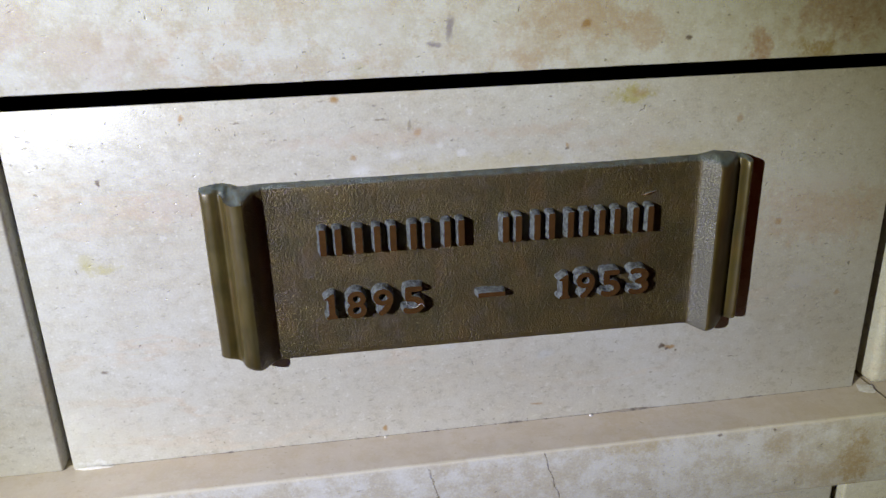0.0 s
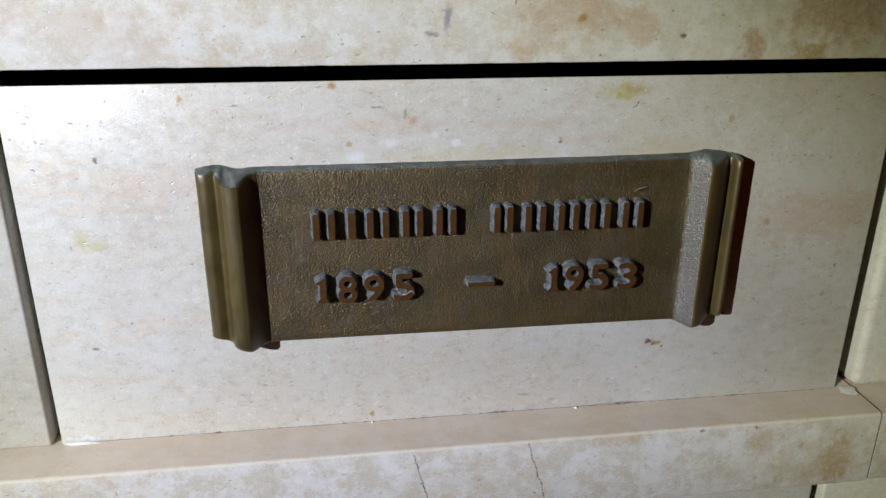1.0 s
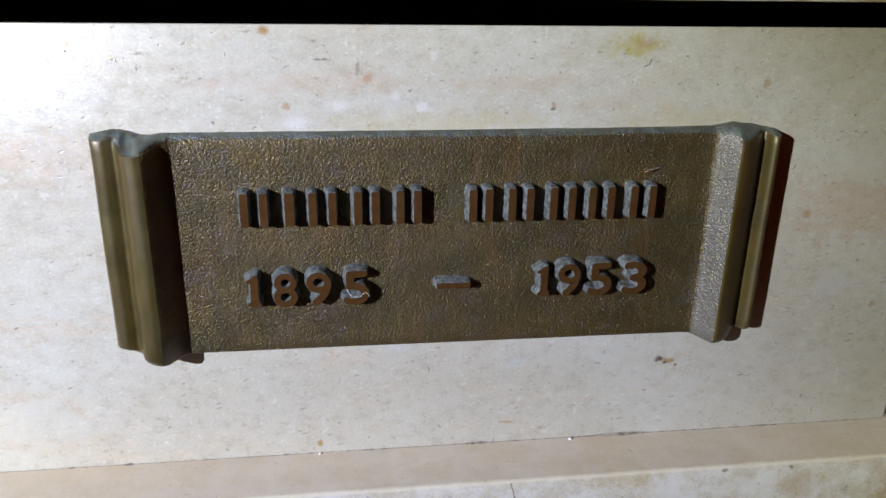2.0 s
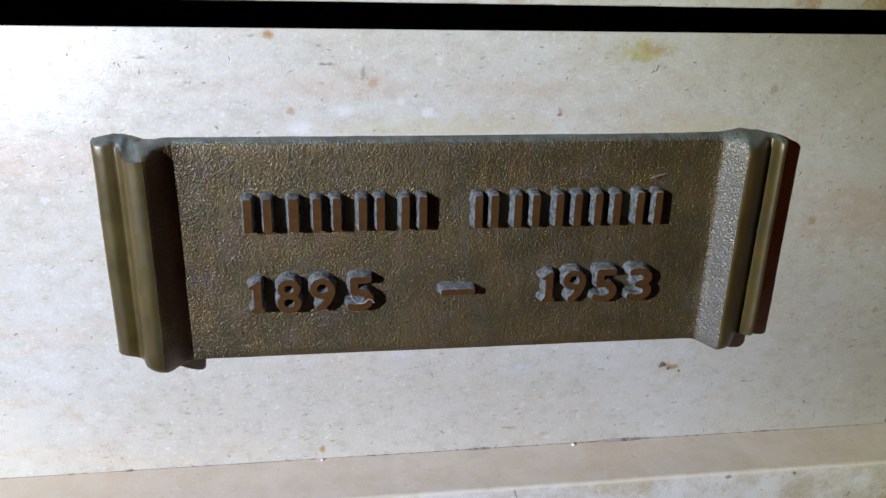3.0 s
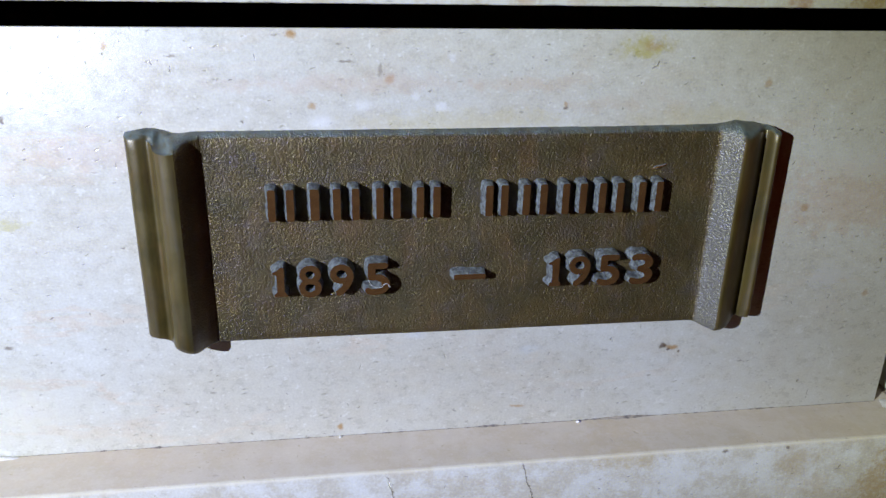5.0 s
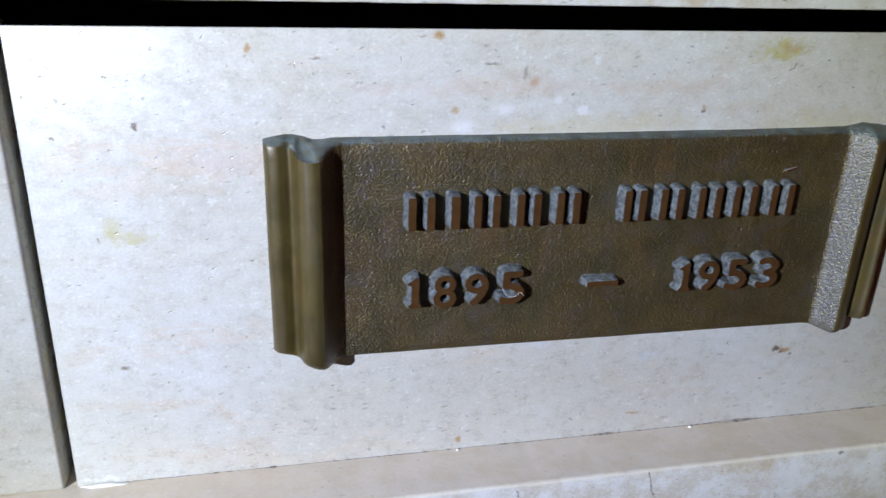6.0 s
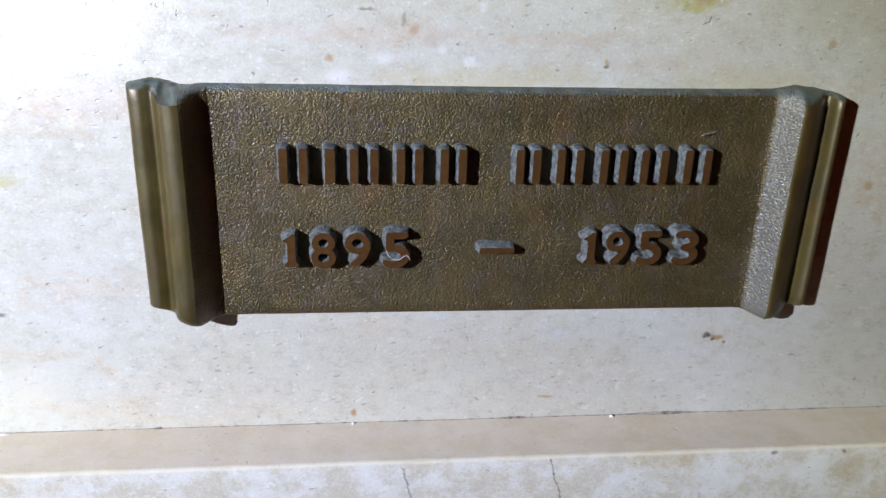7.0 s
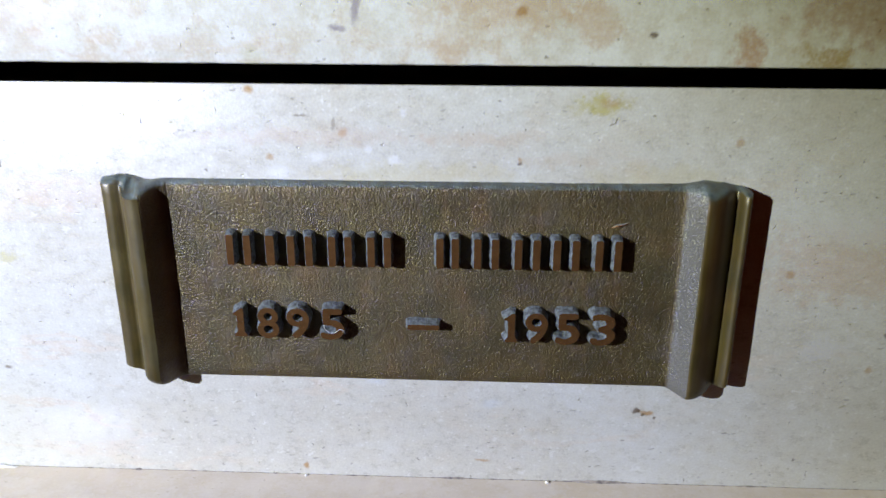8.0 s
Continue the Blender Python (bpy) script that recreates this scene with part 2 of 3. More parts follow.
YELLOW, OCHRE, BROWN, MAUVE, CHALK = (0.50, 0.44, 0.12), (0.42, 0.22, 0.04), (0.09, 0.04, 0.01), (0.36, 0.31, 0.33), (0.85, 0.84, 0.82)
panel_stains = (
    (0.127, 1.4345, 0.012, 0.0048, YELLOW, 0.75), (0.131, 1.4355, 0.004, 0.002, OCHRE, 0.4),
    (-0.101, 1.3735, 0.010, 0.0028, YELLOW, 0.45), (-0.106, 1.3775, 0.004, 0.004, YELLOW, 0.4),
    (0.1505, 1.3115, 0.0022, 0.0014, BROWN, 0.9), (0.1550, 1.3108, 0.0036, 0.0013, OCHRE, 0.85), (0.1530, 1.3098, 0.0010, 0.0008, BROWN, 0.85), (0.158, 1.3085, 0.0009, 0.0009, BROWN, 0.8),
    (0.0140, 1.2812, 0.0012, 0.0022, OCHRE, 0.85), (0.0998, 1.4130, 0.0010, 0.0009, BROWN, 0.8), (0.0995, 1.4145, 0.0010, 0.0010, OCHRE, 0.6),
    (0.008, 1.4147, 0.0018, 0.0015, OCHRE, 0.6), (-0.0595, 1.4355, 0.0013, 0.0015, OCHRE, 0.8), (0.0022, 1.4390, 0.0022, 0.0016, OCHRE, 0.8),
    (0.178, 1.4220, 0.0020, 0.0022, OCHRE, 0.5), (-0.095, 1.4110, 0.0012, 0.0010, BROWN, 0.8), (-0.107, 1.3250, 0.0016, 0.0010, BROWN, 0.6),
    (0.060, 1.4085, 0.050, 0.006, (0.60, 0.52, 0.26), 0.35), (0.150, 1.4080, 0.030, 0.007, (0.60, 0.52, 0.26), 0.30),
    (0.016, 1.4225, 0.056, 0.0042, (0.60, 0.43, 0.32), 0.30), (0.086, 1.4222, 0.028, 0.0032, (0.58, 0.42, 0.28), 0.32), (0.116, 1.4140, 0.022, 0.0034, (0.56, 0.41, 0.26), 0.30),
    (0.035, 1.4240, 0.0018, 0.0020, (0.50, 0.30, 0.16), 0.6), (0.032, 1.4270, 0.0009, 0.0026, BROWN, 0.45), (0.020, 1.4300, 0.0030, 0.0004, BROWN, 0.6), (-0.038, 1.4320, 0.0020, 0.0006, BROWN, 0.6), (0.0885, 1.2862, 0.0034, 0.0007, OCHRE, 0.6),
    (0.011, 1.4090, 0.0046, 0.0028, CHALK, 0.6), (0.026, 1.4150, 0.0032, 0.0020, CHALK, 0.5), (0.054, 1.4140, 0.0028, 0.0018, CHALK, 0.65), (0.057, 1.4310, 0.0017, 0.0016, CHALK, 0.6), (0.044, 1.4180, 0.0019, 0.0016, CHALK, 0.55),
    (0.092, 1.3130, 0.0052, 0.0028, (0.66, 0.70, 0.72), 0.4), (0.045, 1.3220, 0.0050, 0.0018, (0.70, 0.72, 0.74), 0.45), (0.203, 1.3720, 0.0018, 0.0018, OCHRE, 0.6), (0.239, 1.3320, 0.0016, 0.0020, OCHRE, 0.55), (-0.060, 1.3980, 0.040, 0.008, (0.64, 0.44, 0.34), 0.25),
    (0.225, 1.3750, 0.045, 0.020, (0.58, 0.38, 0.24), 0.40), (0.220, 1.3400, 0.014, 0.007, (0.66, 0.64, 0.60), 0.7), (0.225, 1.3900, 0.020, 0.008, (0.72, 0.70, 0.66), 0.55),
    (-0.118, 1.2790, 0.010, 0.0014, CHALK, 0.9),
)
band_stains = (
    (0.040, 1.4630, 0.0035, 0.0012, MAUVE, 0.9), (0.0455, 1.4685, 0.0016, 0.0045, MAUVE, 0.9), (0.020, 1.4720, 0.014, 0.010, (0.80, 0.78, 0.74), 0.5),
    (0.095, 1.4720, 0.026, 0.016, (0.60, 0.41, 0.23), 0.6), (0.120, 1.4640, 0.012, 0.010, (0.58, 0.39, 0.21), 0.55), (0.076, 1.4560, 0.010, 0.006, (0.62, 0.44, 0.26), 0.5),
    (0.168, 1.4550, 0.006, 0.014, (0.48, 0.24, 0.08), 0.7), (0.192, 1.4540, 0.012, 0.006, (0.45, 0.30, 0.05), 0.7), (0.205, 1.4720, 0.030, 0.018, (0.44, 0.22, 0.09), 0.55),
    (-0.080, 1.4640, 0.030, 0.012, (0.66, 0.50, 0.40), 0.35), (-0.112, 1.4740, 0.018, 0.014, (0.64, 0.46, 0.36), 0.4), (0.138, 1.4612, 0.0014, 0.0014, BROWN, 0.8),
    (0.0976, 1.4680, 0.0022, 0.0018, OCHRE, 0.8), (0.012, 1.4540, 0.006, 0.004, YELLOW, 0.25),
)
ledge_stains = (
    (0.246, 1.2520, 0.010, 0.022, (0.46, 0.32, 0.14), 0.75), (0.230, 1.2460, 0.020, 0.008, (0.50, 0.38, 0.22), 0.5),
    (0.130, 1.2740, 0.020, 0.006, (0.52, 0.40, 0.20), 0.55), (0.205, 1.2660, 0.012, 0.010, (0.50, 0.38, 0.22), 0.5), (0.150, 1.2620, 0.016, 0.008, (0.78, 0.77, 0.74), 0.6),
    (0.171, 1.2660, 0.020, 0.005, (0.80, 0.79, 0.76), 0.6), (0.172, 1.2748, 0.0014, 0.0010, BROWN, 0.8), (0.20, 1.2745, 0.0012, 0.0009, BROWN, 0.7),
)
CREAM, PALE = (0.485, 0.463, 0.395), (0.55, 0.54, 0.49)
panel_stone = stone("panel_limestone", CREAM, PALE, (0.46, 0.35, 0.24), 0.10, 0.30, panel_stains)
side_stone = stone("side_limestone", CREAM, PALE, (0.46, 0.35, 0.24), 0.16, 0.30, shift=(5.0, 2.0, 9.0))
band_stone = stone("band_limestone", (0.60, 0.575, 0.50), (0.68, 0.675, 0.63), (0.50, 0.35, 0.20), 0.30, 0.34, band_stains, shift=(8.0, 1.0, 4.0), crusty=True)
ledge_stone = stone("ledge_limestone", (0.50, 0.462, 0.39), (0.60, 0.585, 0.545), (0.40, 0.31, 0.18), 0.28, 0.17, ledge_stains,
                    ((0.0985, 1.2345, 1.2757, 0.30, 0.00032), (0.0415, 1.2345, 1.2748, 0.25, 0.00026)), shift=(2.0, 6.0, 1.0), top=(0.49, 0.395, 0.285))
field_bronze = bronze("cast_bronze", (0.068, 0.049, 0.0145), (0.112, 0.081, 0.025), 0.37, 0.00055, 0.00019, 0.5, sheened=(0.1597, 0.1662), gloss=0.52)
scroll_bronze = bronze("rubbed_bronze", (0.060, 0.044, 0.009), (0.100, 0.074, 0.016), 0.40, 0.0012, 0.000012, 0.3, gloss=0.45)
sign_bronze = relief_bronze("relief_bronze")
cavity = plain("cavity_black", (0.07, 0.05, 0.04), (0.10, 0.07, 0.055), 40, 0.9)
carpet = plain("red_carpet", (0.16, 0.03, 0.02), (0.22, 0.05, 0.03), 300, 0.95)
plaster = plain("dark_panelling", (0.16, 0.075, 0.04), (0.20, 0.10, 0.055), 30, 0.8)
lint_white = plain("lint", (0.7, 0.7, 0.7), (0.8, 0.8, 0.8), 900, 0.8)
putty = plain("chalky_putty", (0.70, 0.66, 0.60), (0.84, 0.82, 0.78), 400, 0.75)


# ---------------------------------------------------------------- mesh helpers
def part(name, bm, material, parent=None, label="", smooth=0.0):
    bmesh.ops.recalc_face_normals(bm, faces=bm.faces)
    me = bpy.data.meshes.new(name)
    bm.to_mesh(me)
    bm.free()
    me.materials.append(material)
    if smooth:
        me.shade_smooth()
        me.set_sharp_from_angle(angle=radians(smooth))
    ob = new(name, me)
    ob.parent = parent
    if label:
        tagged(ob, label)
    return ob


def slab(x0, x1, y0, y1, z0, z1, bevel=0.0, segments=2):
    bm = bmesh.new()
    bmesh.ops.create_cube(bm, size=1, matrix=Matrix.LocRotScale(((x0 + x1) / 2, (y0 + y1) / 2, (z0 + z1) / 2), None, (x1 - x0, y1 - y0, z1 - z0)))
    if bevel:
        bmesh.ops.bevel(bm, geom=bm.edges, offset=bevel, segments=segments, affect="EDGES", profile=0.5)
    return bm


def swept(rings):
    """A closed skin through rings of equal length, with both ends capped."""
    bm = bmesh.new()
    loops = [[bm.verts.new(p) for p in ring] for ring in rings]
    n = len(loops[0])
    for a, b in zip(loops, loops[1:]):
        for i in range(n):
            bm.faces.new((a[i], a[(i + 1) % n], b[(i + 1) % n], b[i]))
    bm.faces.new(loops[0])
    bm.faces.new(loops[-1])
    return bm


def rough_bar(x0, x1, y0, y1, z0, z1, edge, wear, seed, steps):
    """A stone bar along x whose front arrises are rounded and worn by uneven amounts."""
    rings = []
    for i in range(steps + 1):
        x = x0 + (x1 - x0) * i / steps
        a = edge + wear * max(0, noise.fractal((x * 90, seed, 0), 1.0, 2.0, 4)) * 1.4
        b = edge + wear * max(0, noise.fractal((x * 90, seed, 7), 1.0, 2.0, 4)) * 1.4
        w = 0.00025 * noise.fractal((x * 30, seed, 3), 1.0, 2.0, 3)
        rings.append([(x, y1, z0), (x, y1, z1), (x, y0 + a, z1 + w), (x, y0 + a * 0.29, z1 + w - a * 0.29), (x, y0, z1 + w - a),
                      (x, y0, z0 + b), (x, y0 + b * 0.29, z0 + b * 0.29), (x, y0 + b, z0)])
    return swept(rings)


# ---------------------------------------------------------------- the room
WALL = 0.3255
floor = tagged(part("floor", slab(-3.0, 3.0, -2.2, 0.75, -0.1, 0.0), carpet), "dark red carpeted floor of the chapel aisle", "floor", kind="structure")
ceiling = tagged(part("ceiling", slab(-3.0, 3.0, -2.3, 0.75, 2.8, 2.9), plaster), "plain dark wood-toned ceiling above the aisle", "ceiling", kind="structure")
wall_back = tagged(part("wall_south", slab(-3.0, 3.0, -2.3, -2.2, 0.0, 2.8), plaster), "plain dark wood-toned wall across the aisle", "wall", kind="structure")

wall_north = tagged(part("wall_north", slab(-3.0, 3.0, 0.55, 0.75, 0.0, 2.8), cavity), "cream limestone niche wall with proud level bands", "wall", kind="structure")
# plain stone that closes the wall round the niches
for x0, x1, z0, z1 in ((-3.0, 3.0, 1.4945, 2.8), (-3.0, 3.0, 0.0, 1.058), (-3.0, -0.532, 1.060, 1.4925), (0.662, 3.0, 1.060, 1.4925)):
    part("wall_facing", slab(x0, x1, WALL, 0.549, z0, z1), side_stone, wall_north)
# niche fronts: the row with the plaque, then the row under it
front = slab(-0.1290, 0.2570, WALL, WALL + 0.012, 1.2764, 1.4412, 0.0005)
for v in front.verts:
    if v.co.y > WALL + 0.005 and v.co.z > 1.43:
        v.co.z -= 0.010
part("panel", front, panel_stone, wall_north, "cream shelly limestone niche front with yellow stains", 40)
for x0, x1, ease in ((-0.5250, -0.1330, 0.0014), (0.2668, 0.6540, 0.0042)):
    part("panel", slab(x0, x1, WALL - 0.001, WALL + 0.022, 1.2764, 1.4408, ease, 4), side_stone, wall_north, smooth=40)
for x0, x1 in ((-0.5250, -0.1350), (-0.1290, 0.2570), (0.2640, 0.6540)):
    part("panel", slab(x0, x1, WALL, WALL + 0.012, 1.0600, 1.2310, 0.0015, 3), side_stone, wall_north, smooth=40)
# proud level bands
part("band", rough_bar(-0.530, 0.660, 0.2975, 0.549, 1.4515, 1.4925, 0.0006, 0.0008, 3.0, 300), band_stone, wall_north, "cream stone band with rust-orange stains", 40)
part("ledge", rough_bar(-0.530, 0.2662, 0.2998, 0.549, 1.2356, 1.2767, 0.0015, 0.0010, 11.0, 260), ledge_stone, wall_north, "polished stone ledge with a cracked, stained front", 40)
part("ledge", rough_bar(0.2675, 0.660, 0.3005, 0.549, 1.2359, 1.2758, 0.0012, 0.0022, 17.0, 160), ledge_stone, wall_north, smooth=40)

# ---------------------------------------------------------------- the plaque
plaque = tagged(new("bronze_plaque"), "brown patinated cast-bronze plaque with scroll ends on limestone", "plaque")
plaque.location = (0.066, WALL, 1.366)
ZB, ZT = 1.3249, 1.4068


def smooth_profile(keys, steps=6):
    """Catmull-Rom through keys of (x, height, bottom, top of the face, rise of the back edge), in millimetres."""
    pts = []
    keys = [np.array(k, float) for k in keys]
    for i in range(len(keys) - 1):
        p = [keys[max(0, min(len(keys) - 1, i + k))] for k in (-1, 0, 1, 2)]
        for t in (q / steps for q in range(steps)):
            pts.append(0.5 * (2 * p[1] + (p[2] - p[0]) * t + (2 * p[0] - 5 * p[1] + 4 * p[2] - p[3]) * t * t + (3 * p[1] - p[0] - 3 * p[2] + p[3]) * t ** 3))
    return [q * 0.001 for q in pts + [keys[-1]]]


def casting(keys, seed):
    """A casting that stands on the wall: its profile in plan, drawn upwards, with eased ends and a hollow in the left crown."""
    pts = smooth_profile(keys)
    rings = []
    steps = [("b", 0.0, 0.70), ("b", 0.0001, 0.82), ("b", 0.0003, 0.92), ("b", 0.0008, 1.0)] + [("m", i / 24, 1.0) for i in range(1, 24)] + [("t", 0.0, 1.0), ("t", 0.06, 0.985), ("t", 0.15, 0.97), ("t", 0.25, 0.95), ("t", 0.38, 0.90), ("t", 0.5, 0.84), ("t", 0.63, 0.74), ("t", 0.75, 0.62), ("t", 0.86, 0.46), ("t", 0.95, 0.30)]
    for kind, a, k in steps:
        ring, back = [], []
        for x, h, zb, zt, rise in pts:
            low, high, crest = ZB + zb, ZT - zt, ZT + rise
            ease = 1 + 2.5 * max(0.0, h - 0.006) / 0.006
            z = low + a * ease if kind == "b" else low + 0.0008 * ease + (high - low - 0.0008 * ease) * a if kind == "m" else high + (crest - high) * a
            depth = k
            if kind == "t":
                dent = 0.85 * math.exp(-((x + 0.0438) / 0.0030) ** 2)
                depth = k + dent * (1.0 - (a / 0.95) ** 0.38 * 0.92 - k)
                z += 0.0007 * noise.noise((x * 330, a * 3, 2.0)) * min(1, a * 2) * (0.4 + dent)
            wob = 0.00022 * noise.noise((x * 60, z * 60, seed))
            ring.append((x + wob, WALL - h * depth - 0.00014 * noise.noise((x * 200, z * 110, seed + 5)), z))
            back.append((x + wob, WALL + 0.0008, min(z, crest) if kind != "b" else low + 0.001 + a))
        rings.append(ring + back[::-1])
    bm = swept(rings)
    bmesh.ops.translate(bm, verts=bm.verts, vec=-plaque.location)
    return bm


MM = 0.001
left_keys = [(-56.0, 0.3, 4.4, 1.4, -0.9), (-55.8, 2.8, 4.3, 1.8, -0.6), (-54.6, 4.9, 4.1, 2.6, 0.0), (-52.0, 5.8, 3.6, 3.0, 0.5), (-49.8, 5.4, 3.0, 2.8, 1.0), (-48.0, 4.9, 2.1, 2.8, 1.3),
             (-46.6, 6.2, 1.7, 3.4, 1.3), (-45.2, 10.0, 0.9, 4.9, 0.9), (-43.2, 12.0, 0.1, 5.6, 0.2), (-40.6, 12.7, -0.8, 5.8, -0.6), (-38.4, 12.3, -1.2, 5.6, -0.9)]
field_keys = [(-38.4, 12.3, -1.2, 5.6, -0.9), (-36.9, 10.7, -1.2, 5.0, -1.0), (-35.2, 7.7, -0.9, 4.2, -0.8), (-33.6, 5.4, -0.5, 3.6, -0.5), (-31.4, 4.1, -0.1, 3.3, -0.5), (-28.5, 3.7, 0.1, 3.2, -0.5), (-10, 3.7, 0.1, 3.2, -0.6), (30, 3.75, 0.1, 3.2, -0.5),
              (66, 3.8, 0.0, 3.2, -0.6), (110, 3.75, -0.1, 3.2, -0.5), (150, 3.7, -0.2, 3.2, -0.4), (158.6, 3.9, -0.3, 3.2, -0.2), (160.6, 4.9, -0.5, 3.3, 0.2), (162.8, 7.6, -1.1, 4.0, 0.6), (166.0, 11.9, -2.1, 4.9, 1.4)]
right_keys = [(166.0, 11.9, -2.1, 4.9, 1.4), (167.0, 12.2, -2.3, 5.0, 1.6), (169.0, 11.6, -2.3, 4.9, 1.6), (171.2, 10.3, -2.1, 4.5, 1.5), (173.4, 8.4, -1.6, 3.7, 1.1), (175.4, 6.2, -0.7, 2.9, 0.5), (177.2, 4.5, 0.5, 2.4, -0.2), (178.2, 4.1, 1.1, 2.3, -0.3),
              (179.0, 5.1, 1.5, 2.5, -0.3), (180.0, 7.5, 1.7, 2.9, -0.4), (181.2, 8.5, 1.8, 3.1, -0.7), (182.5, 7.8, 1.9, 2.8, -1.2), (183.3, 5.0, 2.0, 2.2, -1.5), (183.6, 0.3, 2.0, 2.0, -1.7)]
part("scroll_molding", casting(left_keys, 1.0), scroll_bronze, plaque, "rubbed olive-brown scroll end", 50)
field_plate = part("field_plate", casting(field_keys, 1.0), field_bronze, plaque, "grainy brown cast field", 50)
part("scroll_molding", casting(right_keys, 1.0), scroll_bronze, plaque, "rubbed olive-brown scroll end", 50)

FIELD, FACE = WALL - 0.0036, WALL - 0.0084


def skirt(bm, corners, hole=False, fat=0.0, face=FACE):
    """Drafted sides round one closed outline, wide and crusted up and to one side as castings of this kind are; returns the corners of the face."""
    pts = []
    for i, p in enumerate(corners):
        q = corners[(i + 1) % len(corners)]
        n = max(1, int((q - p).length / 0.0007))
        pts += [p.lerp(q, k / n) for k in range(n)]
    n = len(pts)
    pts = [0.25 * pts[i - 1] + 0.5 * pts[i] + 0.25 * pts[(i + 1) % n] for i in range(n)]
    if (sum(a.x * b.y - b.x * a.y for a, b in zip(pts, pts[1:] + pts[:1])) > 0) == hole:
        pts.reverse()
    loops = []
    for y, grow, shake in ((FIELD + 0.0006, 1.0, 0.0005), (FIELD, 0.92, 0.0005), (FIELD - 0.0009, 0.62, 0.0004), (face + 0.0018, 0.36, 0.00028), (face + 0.0004, 0.1, 0.00014), (face, -0.1, 0.00010)):
        ring = []
        for i, p in enumerate(pts):
            a = pts[(i + 1) % n] - pts[i - 1]
            out = Vector((a.y, -a.x)).normalized()
            reach = 0.0005 + 0.0006 * max(0.0, out.y) + 0.0006 * max(0.0, -out.x)
            q = p + out * (fat + min(reach, 0.0005 if hole else 1) * grow + shake * (0.5 if hole else 1.0) * noise.noise((p.x * 700, p.y * 700, y * 300)))
            ring.append(bm.verts.new((q.x, y + 0.0001 * noise.noise((p.x * 500, p.y * 500, 9.0)), q.y)))
        loops.append(ring)
    for a, b in zip(loops, loops[1:]):
        for i in range(n):
            bm.faces.new((a[i], a[(i + 1) % n], b[(i + 1) % n], b[i]))
    return loops[-1]


def raised_outline(corners, holes=(), fat=0.0):
    """A raised cast shape with its holes, on the plaque."""
    bm = bmesh.new()
    rims = [skirt(bm, corners, fat=fat)] + [skirt(bm, h, True, 0.5 * fat) for h in holes]
    every = [v for rim in rims for v in rim]
    for tri in geometry.tessellate_polygon([[Vector((v.co.x, v.co.z, 0)) for v in rim] for rim in rims]):
        bm.faces.new([every[i] for i in tri])
    bmesh.ops.translate(bm, verts=bm.verts, vec=-plaque.location)
    return bm


def raised_bar(x0, x1, z0, z1):
    """A plain raised bar."""
    return raised_outline([Vector(p) for p in ((x0, z0), (x1, z0), (x1, z1), (x0, z1))])


def raised_one(x0, x1, z0, z1):
    """The numeral 1 with a flag and a slab foot."""
    shape = [(0.08, 0.0), (0.98, 0.0), (0.98, 0.11), (0.78, 0.15), (0.78, 1.0), (0.50, 1.0), (0.30, 0.88), (0.02, 0.84), (0.02, 0.75), (0.30, 0.75), (0.30, 0.15), (0.08, 0.11)]
    return raised_outline([Vector((x0 + u * (x1 - x0), z0 + w * (z1 - z0))) for u, w in shape])


def raised_digit(sign, x0, x1, z0, z1):
    """One numeral in the built-in font, thickened, with crusted sides."""
    cu = bpy.data.curves.new("digit", "FONT")
    cu.body, cu.size, cu.offset, cu.fill_mode, cu.resolution_u = sign, 1.0, 0.022, "NONE", 5
    tmp = bpy.data.objects.new("digit", cu)
    scene.collection.objects.link(tmp)
    me = bpy.data.meshes.new_from_object(tmp.evaluated_get(bpy.context.evaluated_depsgraph_get()))
    bpy.data.objects.remove(tmp)
    bm = bmesh.new()
    bm.from_mesh(me)
    bpy.data.meshes.remove(me)
    lo = [min(v.co[i] for v in bm.verts) for i in range(2)]
    hi = [max(v.co[i] for v in bm.verts) for i in range(2)]
    outlines, left = [], set(bm.verts)
    while left:
        v = min(left, key=lambda q: q.index)
        chain = []
        while v is not None:
            left.discard(v)
            chain.append(Vector((x0 + (v.co.x - lo[0]) / (hi[0] - lo[0]) * (x1 - x0), z0 + (v.co.y - lo[1]) / (hi[1] - lo[1]) * (z1 - z0))))
            v = next((e.other_vert(v) for e in v.link_edges if e.other_vert(v) in left), None)
        outlines.append(chain)
    bm.free()
    outlines.sort(key=lambda c: min(p.x for p in c))
    return raised_outline(outlines[0], outlines[1:], 0.00055)


# upper line: plain upright bars in two groups
for x0, x1 in ((-9.0, 0.4), (5.6, 9.6), (14.0, 23.6), (29.4, 38.4), (44.0, 53.0), (69.6, 78.2), (83.6, 93.0), (98.6, 108.2), (112.8, 122.6), (128.2, 138.0)):
    for a, b in (((x0, x0 + 2.9), (x1 - 2.9, x1)) if x1 - x0 > 5 else ((x0 + 0.3, x1 - 0.3),)):
        part("raised_bar", raised_bar(a * MM, b * MM, 1.3748, 1.3868), sign_bronze, field_plate, smooth=35)
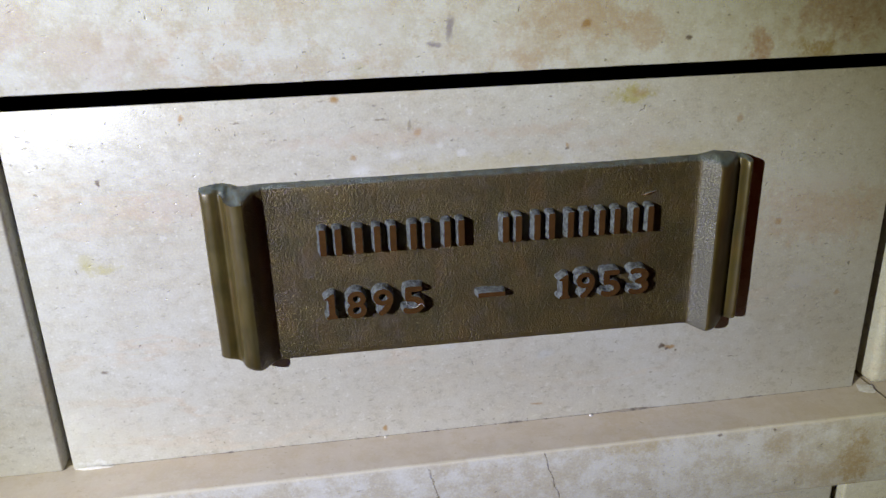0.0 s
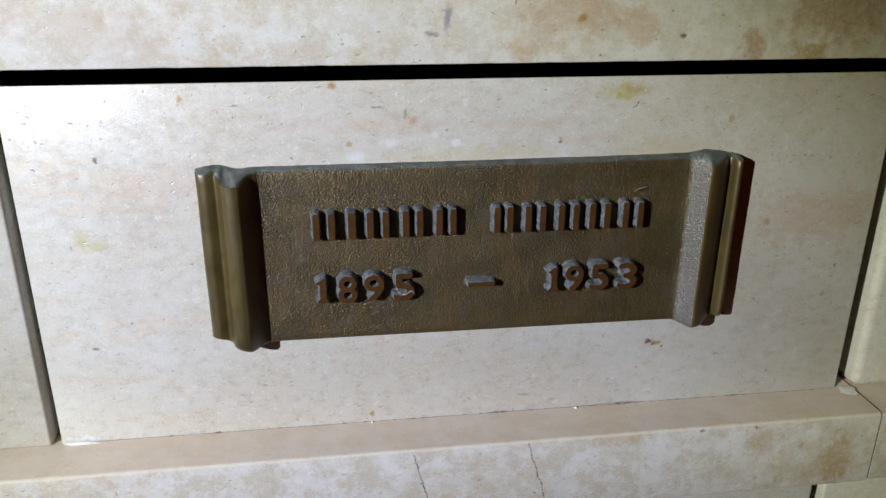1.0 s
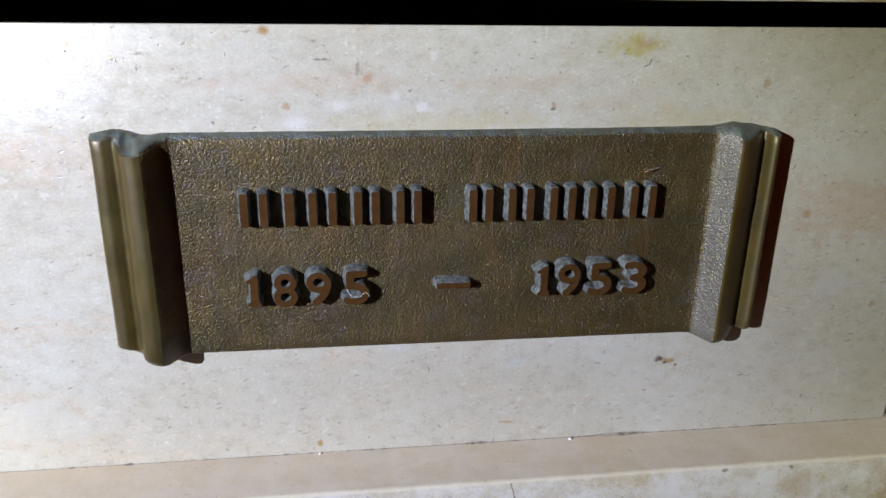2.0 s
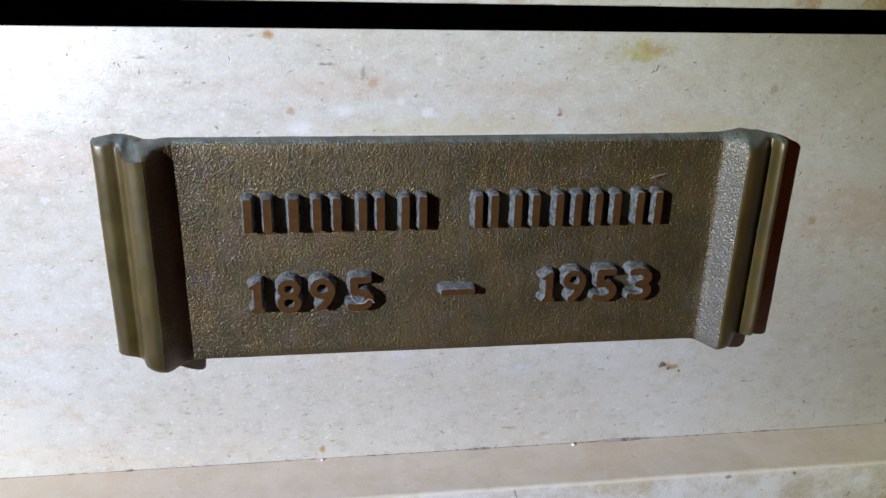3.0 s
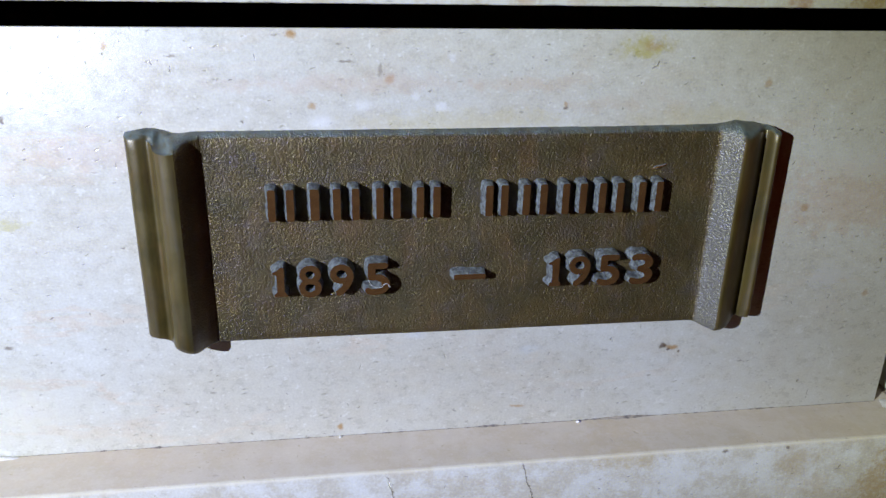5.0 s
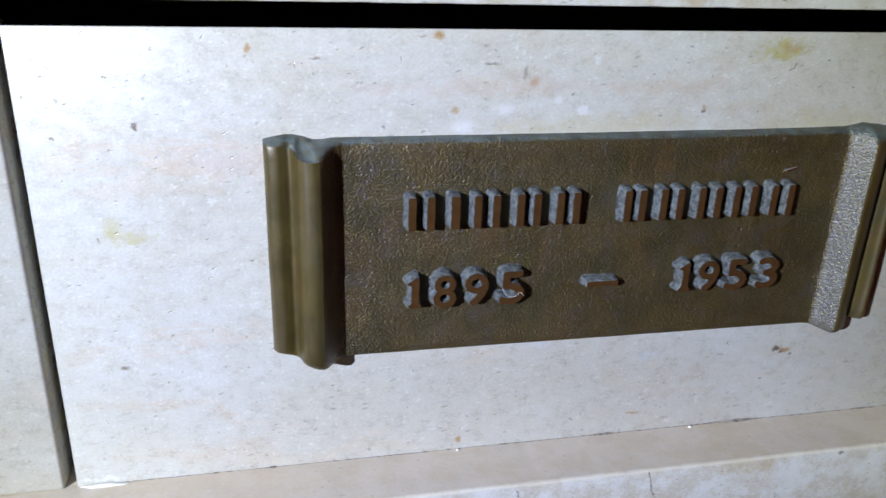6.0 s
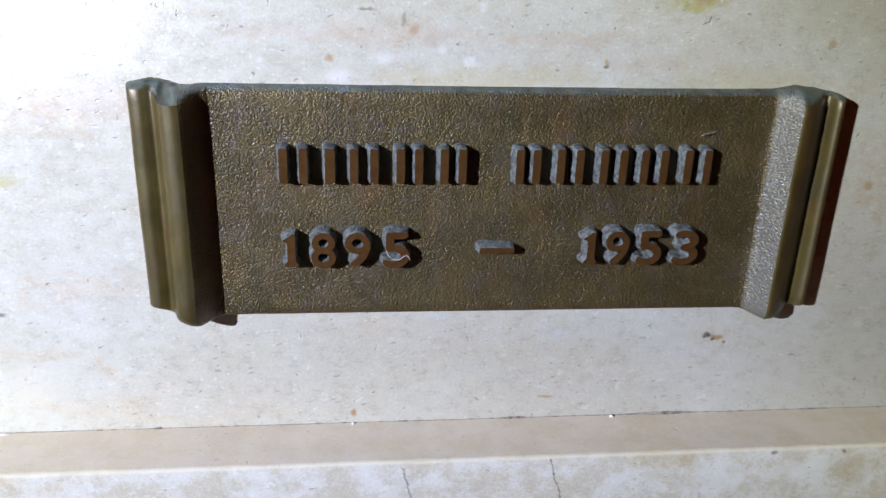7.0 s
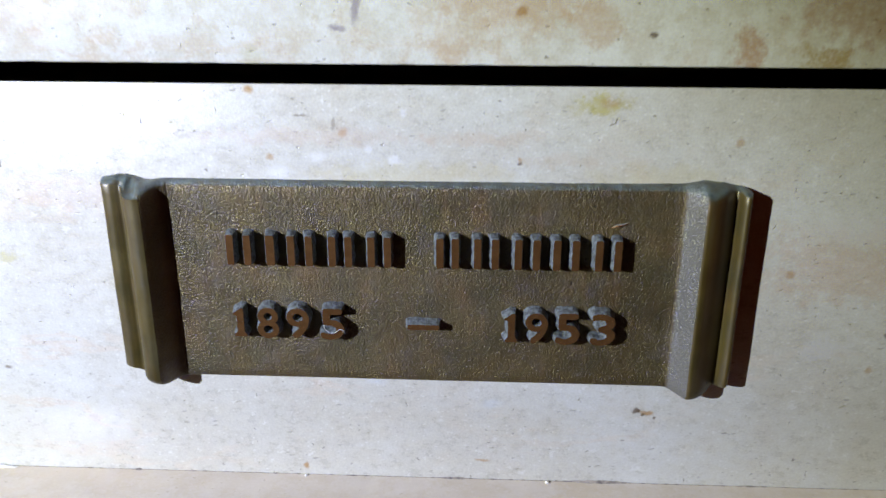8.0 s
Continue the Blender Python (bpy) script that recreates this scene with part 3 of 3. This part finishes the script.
# lower line: 1895 - 1953
for sign, x0, x1 in (("1", -9.2, -3.2), ("8", 1.0, 8.6), ("9", 12.4, 20.4), ("5", 25.4, 34.0), ("1", 95.2, 101.2), ("9", 104.0, 111.8), ("5", 115.6, 124.0), ("3", 128.8, 137.4)):
    bm = raised_one(x0 * MM, x1 * MM, 1.3452, 1.3572) if sign == "1" else raised_digit(sign, x0 * MM, x1 * MM, 1.3450, 1.3572)
    part("raised_digit", bm, sign_bronze, field_plate, smooth=35)
part("raised_dash", raised_bar(58.5 * MM, 71.0 * MM, 1.3494, 1.3518), sign_bronze, field_plate, smooth=35)

# a burr left by the casting above the end of the upper line
rings = []
for i in range(13):
    k = i / 12
    r = 0.00075 * math.sin(math.pi * (0.08 + 0.84 * k)) * (1 + 0.5 * noise.noise((k * 7, 3.0, 1.0)))
    x, z = 0.1335 + 0.0075 * k, 1.3902 + 0.0022 * k + 0.0004 * noise.noise((k * 5, 8.0, 2.0))
    rings.append([(x, FIELD + 0.0004 - 0.0014 * max(0, math.sin(a)) * r / 0.00075, z + r * math.cos(a)) for a in (q * math.tau / 10 for q in range(10))])
bm = swept(rings)
bmesh.ops.translate(bm, verts=bm.verts, vec=-plaque.location)
part("casting_burr", bm, sign_bronze, field_plate, "crusted grey casting burr", 60)


# ---------------------------------------------------------------- small things
def strand(name, points, thick, material, label, category):
    cu = bpy.data.curves.new(name, "CURVE")
    cu.dimensions, cu.bevel_depth, cu.bevel_resolution, cu.resolution_u = "3D", thick, 1, 8
    sp = cu.splines.new("BEZIER")
    sp.bezier_points.add(len(points) - 1)
    for b, p in zip(sp.bezier_points, points):
        b.co, b.handle_left_type, b.handle_right_type = p, "AUTO", "AUTO"
    cu.materials.append(material)
    return tagged(new(name, cu), label, category)


strand("lint_thread", [(0.0262, FACE + 0.001, 1.3530), (0.0272, FACE - 0.0004, 1.3490), (0.0305, FACE - 0.0006, 1.3478), (0.0330, FACE - 0.0004, 1.3492), (0.0345, FACE, 1.3475)],
       0.00008, lint_white, "thin white lint thread caught on the plaque", "lint")


def flake(name, x, y, z, sx, sy, sz, seed, material, label, category):
    """A small broken crumb, flattened onto what it lies on."""
    bm = bmesh.new()
    bmesh.ops.create_icosphere(bm, subdivisions=2, radius=1.0)
    for v in bm.verts:
        k = 1 + 0.45 * noise.noise(v.co * 1.7 + Vector((seed, 0, 0)))
        v.co = Vector((v.co.x * k * sx, v.co.y * k * sy, max(v.co.z * k, -0.25) * sz + 0.25 * sz))
    ob = part(name, bm, material)
    ob.location = (x, y, z)
    return tagged(ob, label, category)


flake("stone_crumb", 0.1160, 0.3240, 1.2767, 0.0008, 0.0006, 0.0007, 2.0, putty, "tiny white stone crumb lying on the ledge", "crumb")
flake("stone_crumb", 0.0142, 0.3243, 1.2767, 0.0007, 0.0006, 0.0006, 9.0, putty, "tiny white stone crumb lying on the ledge", "crumb")
flake("putty_lump", 0.2625, 0.3225, 1.2767, 0.0042, 0.0050, 0.0003, 5.0, putty, "lump of chalky white putty in the stone joint", "putty")
flake("putty_smear", -0.1195, 0.3243, 1.2767, 0.0075, 0.0012, 0.0009, 13.0, putty, "thin smear of chalky putty along the ledge seam", "putty")

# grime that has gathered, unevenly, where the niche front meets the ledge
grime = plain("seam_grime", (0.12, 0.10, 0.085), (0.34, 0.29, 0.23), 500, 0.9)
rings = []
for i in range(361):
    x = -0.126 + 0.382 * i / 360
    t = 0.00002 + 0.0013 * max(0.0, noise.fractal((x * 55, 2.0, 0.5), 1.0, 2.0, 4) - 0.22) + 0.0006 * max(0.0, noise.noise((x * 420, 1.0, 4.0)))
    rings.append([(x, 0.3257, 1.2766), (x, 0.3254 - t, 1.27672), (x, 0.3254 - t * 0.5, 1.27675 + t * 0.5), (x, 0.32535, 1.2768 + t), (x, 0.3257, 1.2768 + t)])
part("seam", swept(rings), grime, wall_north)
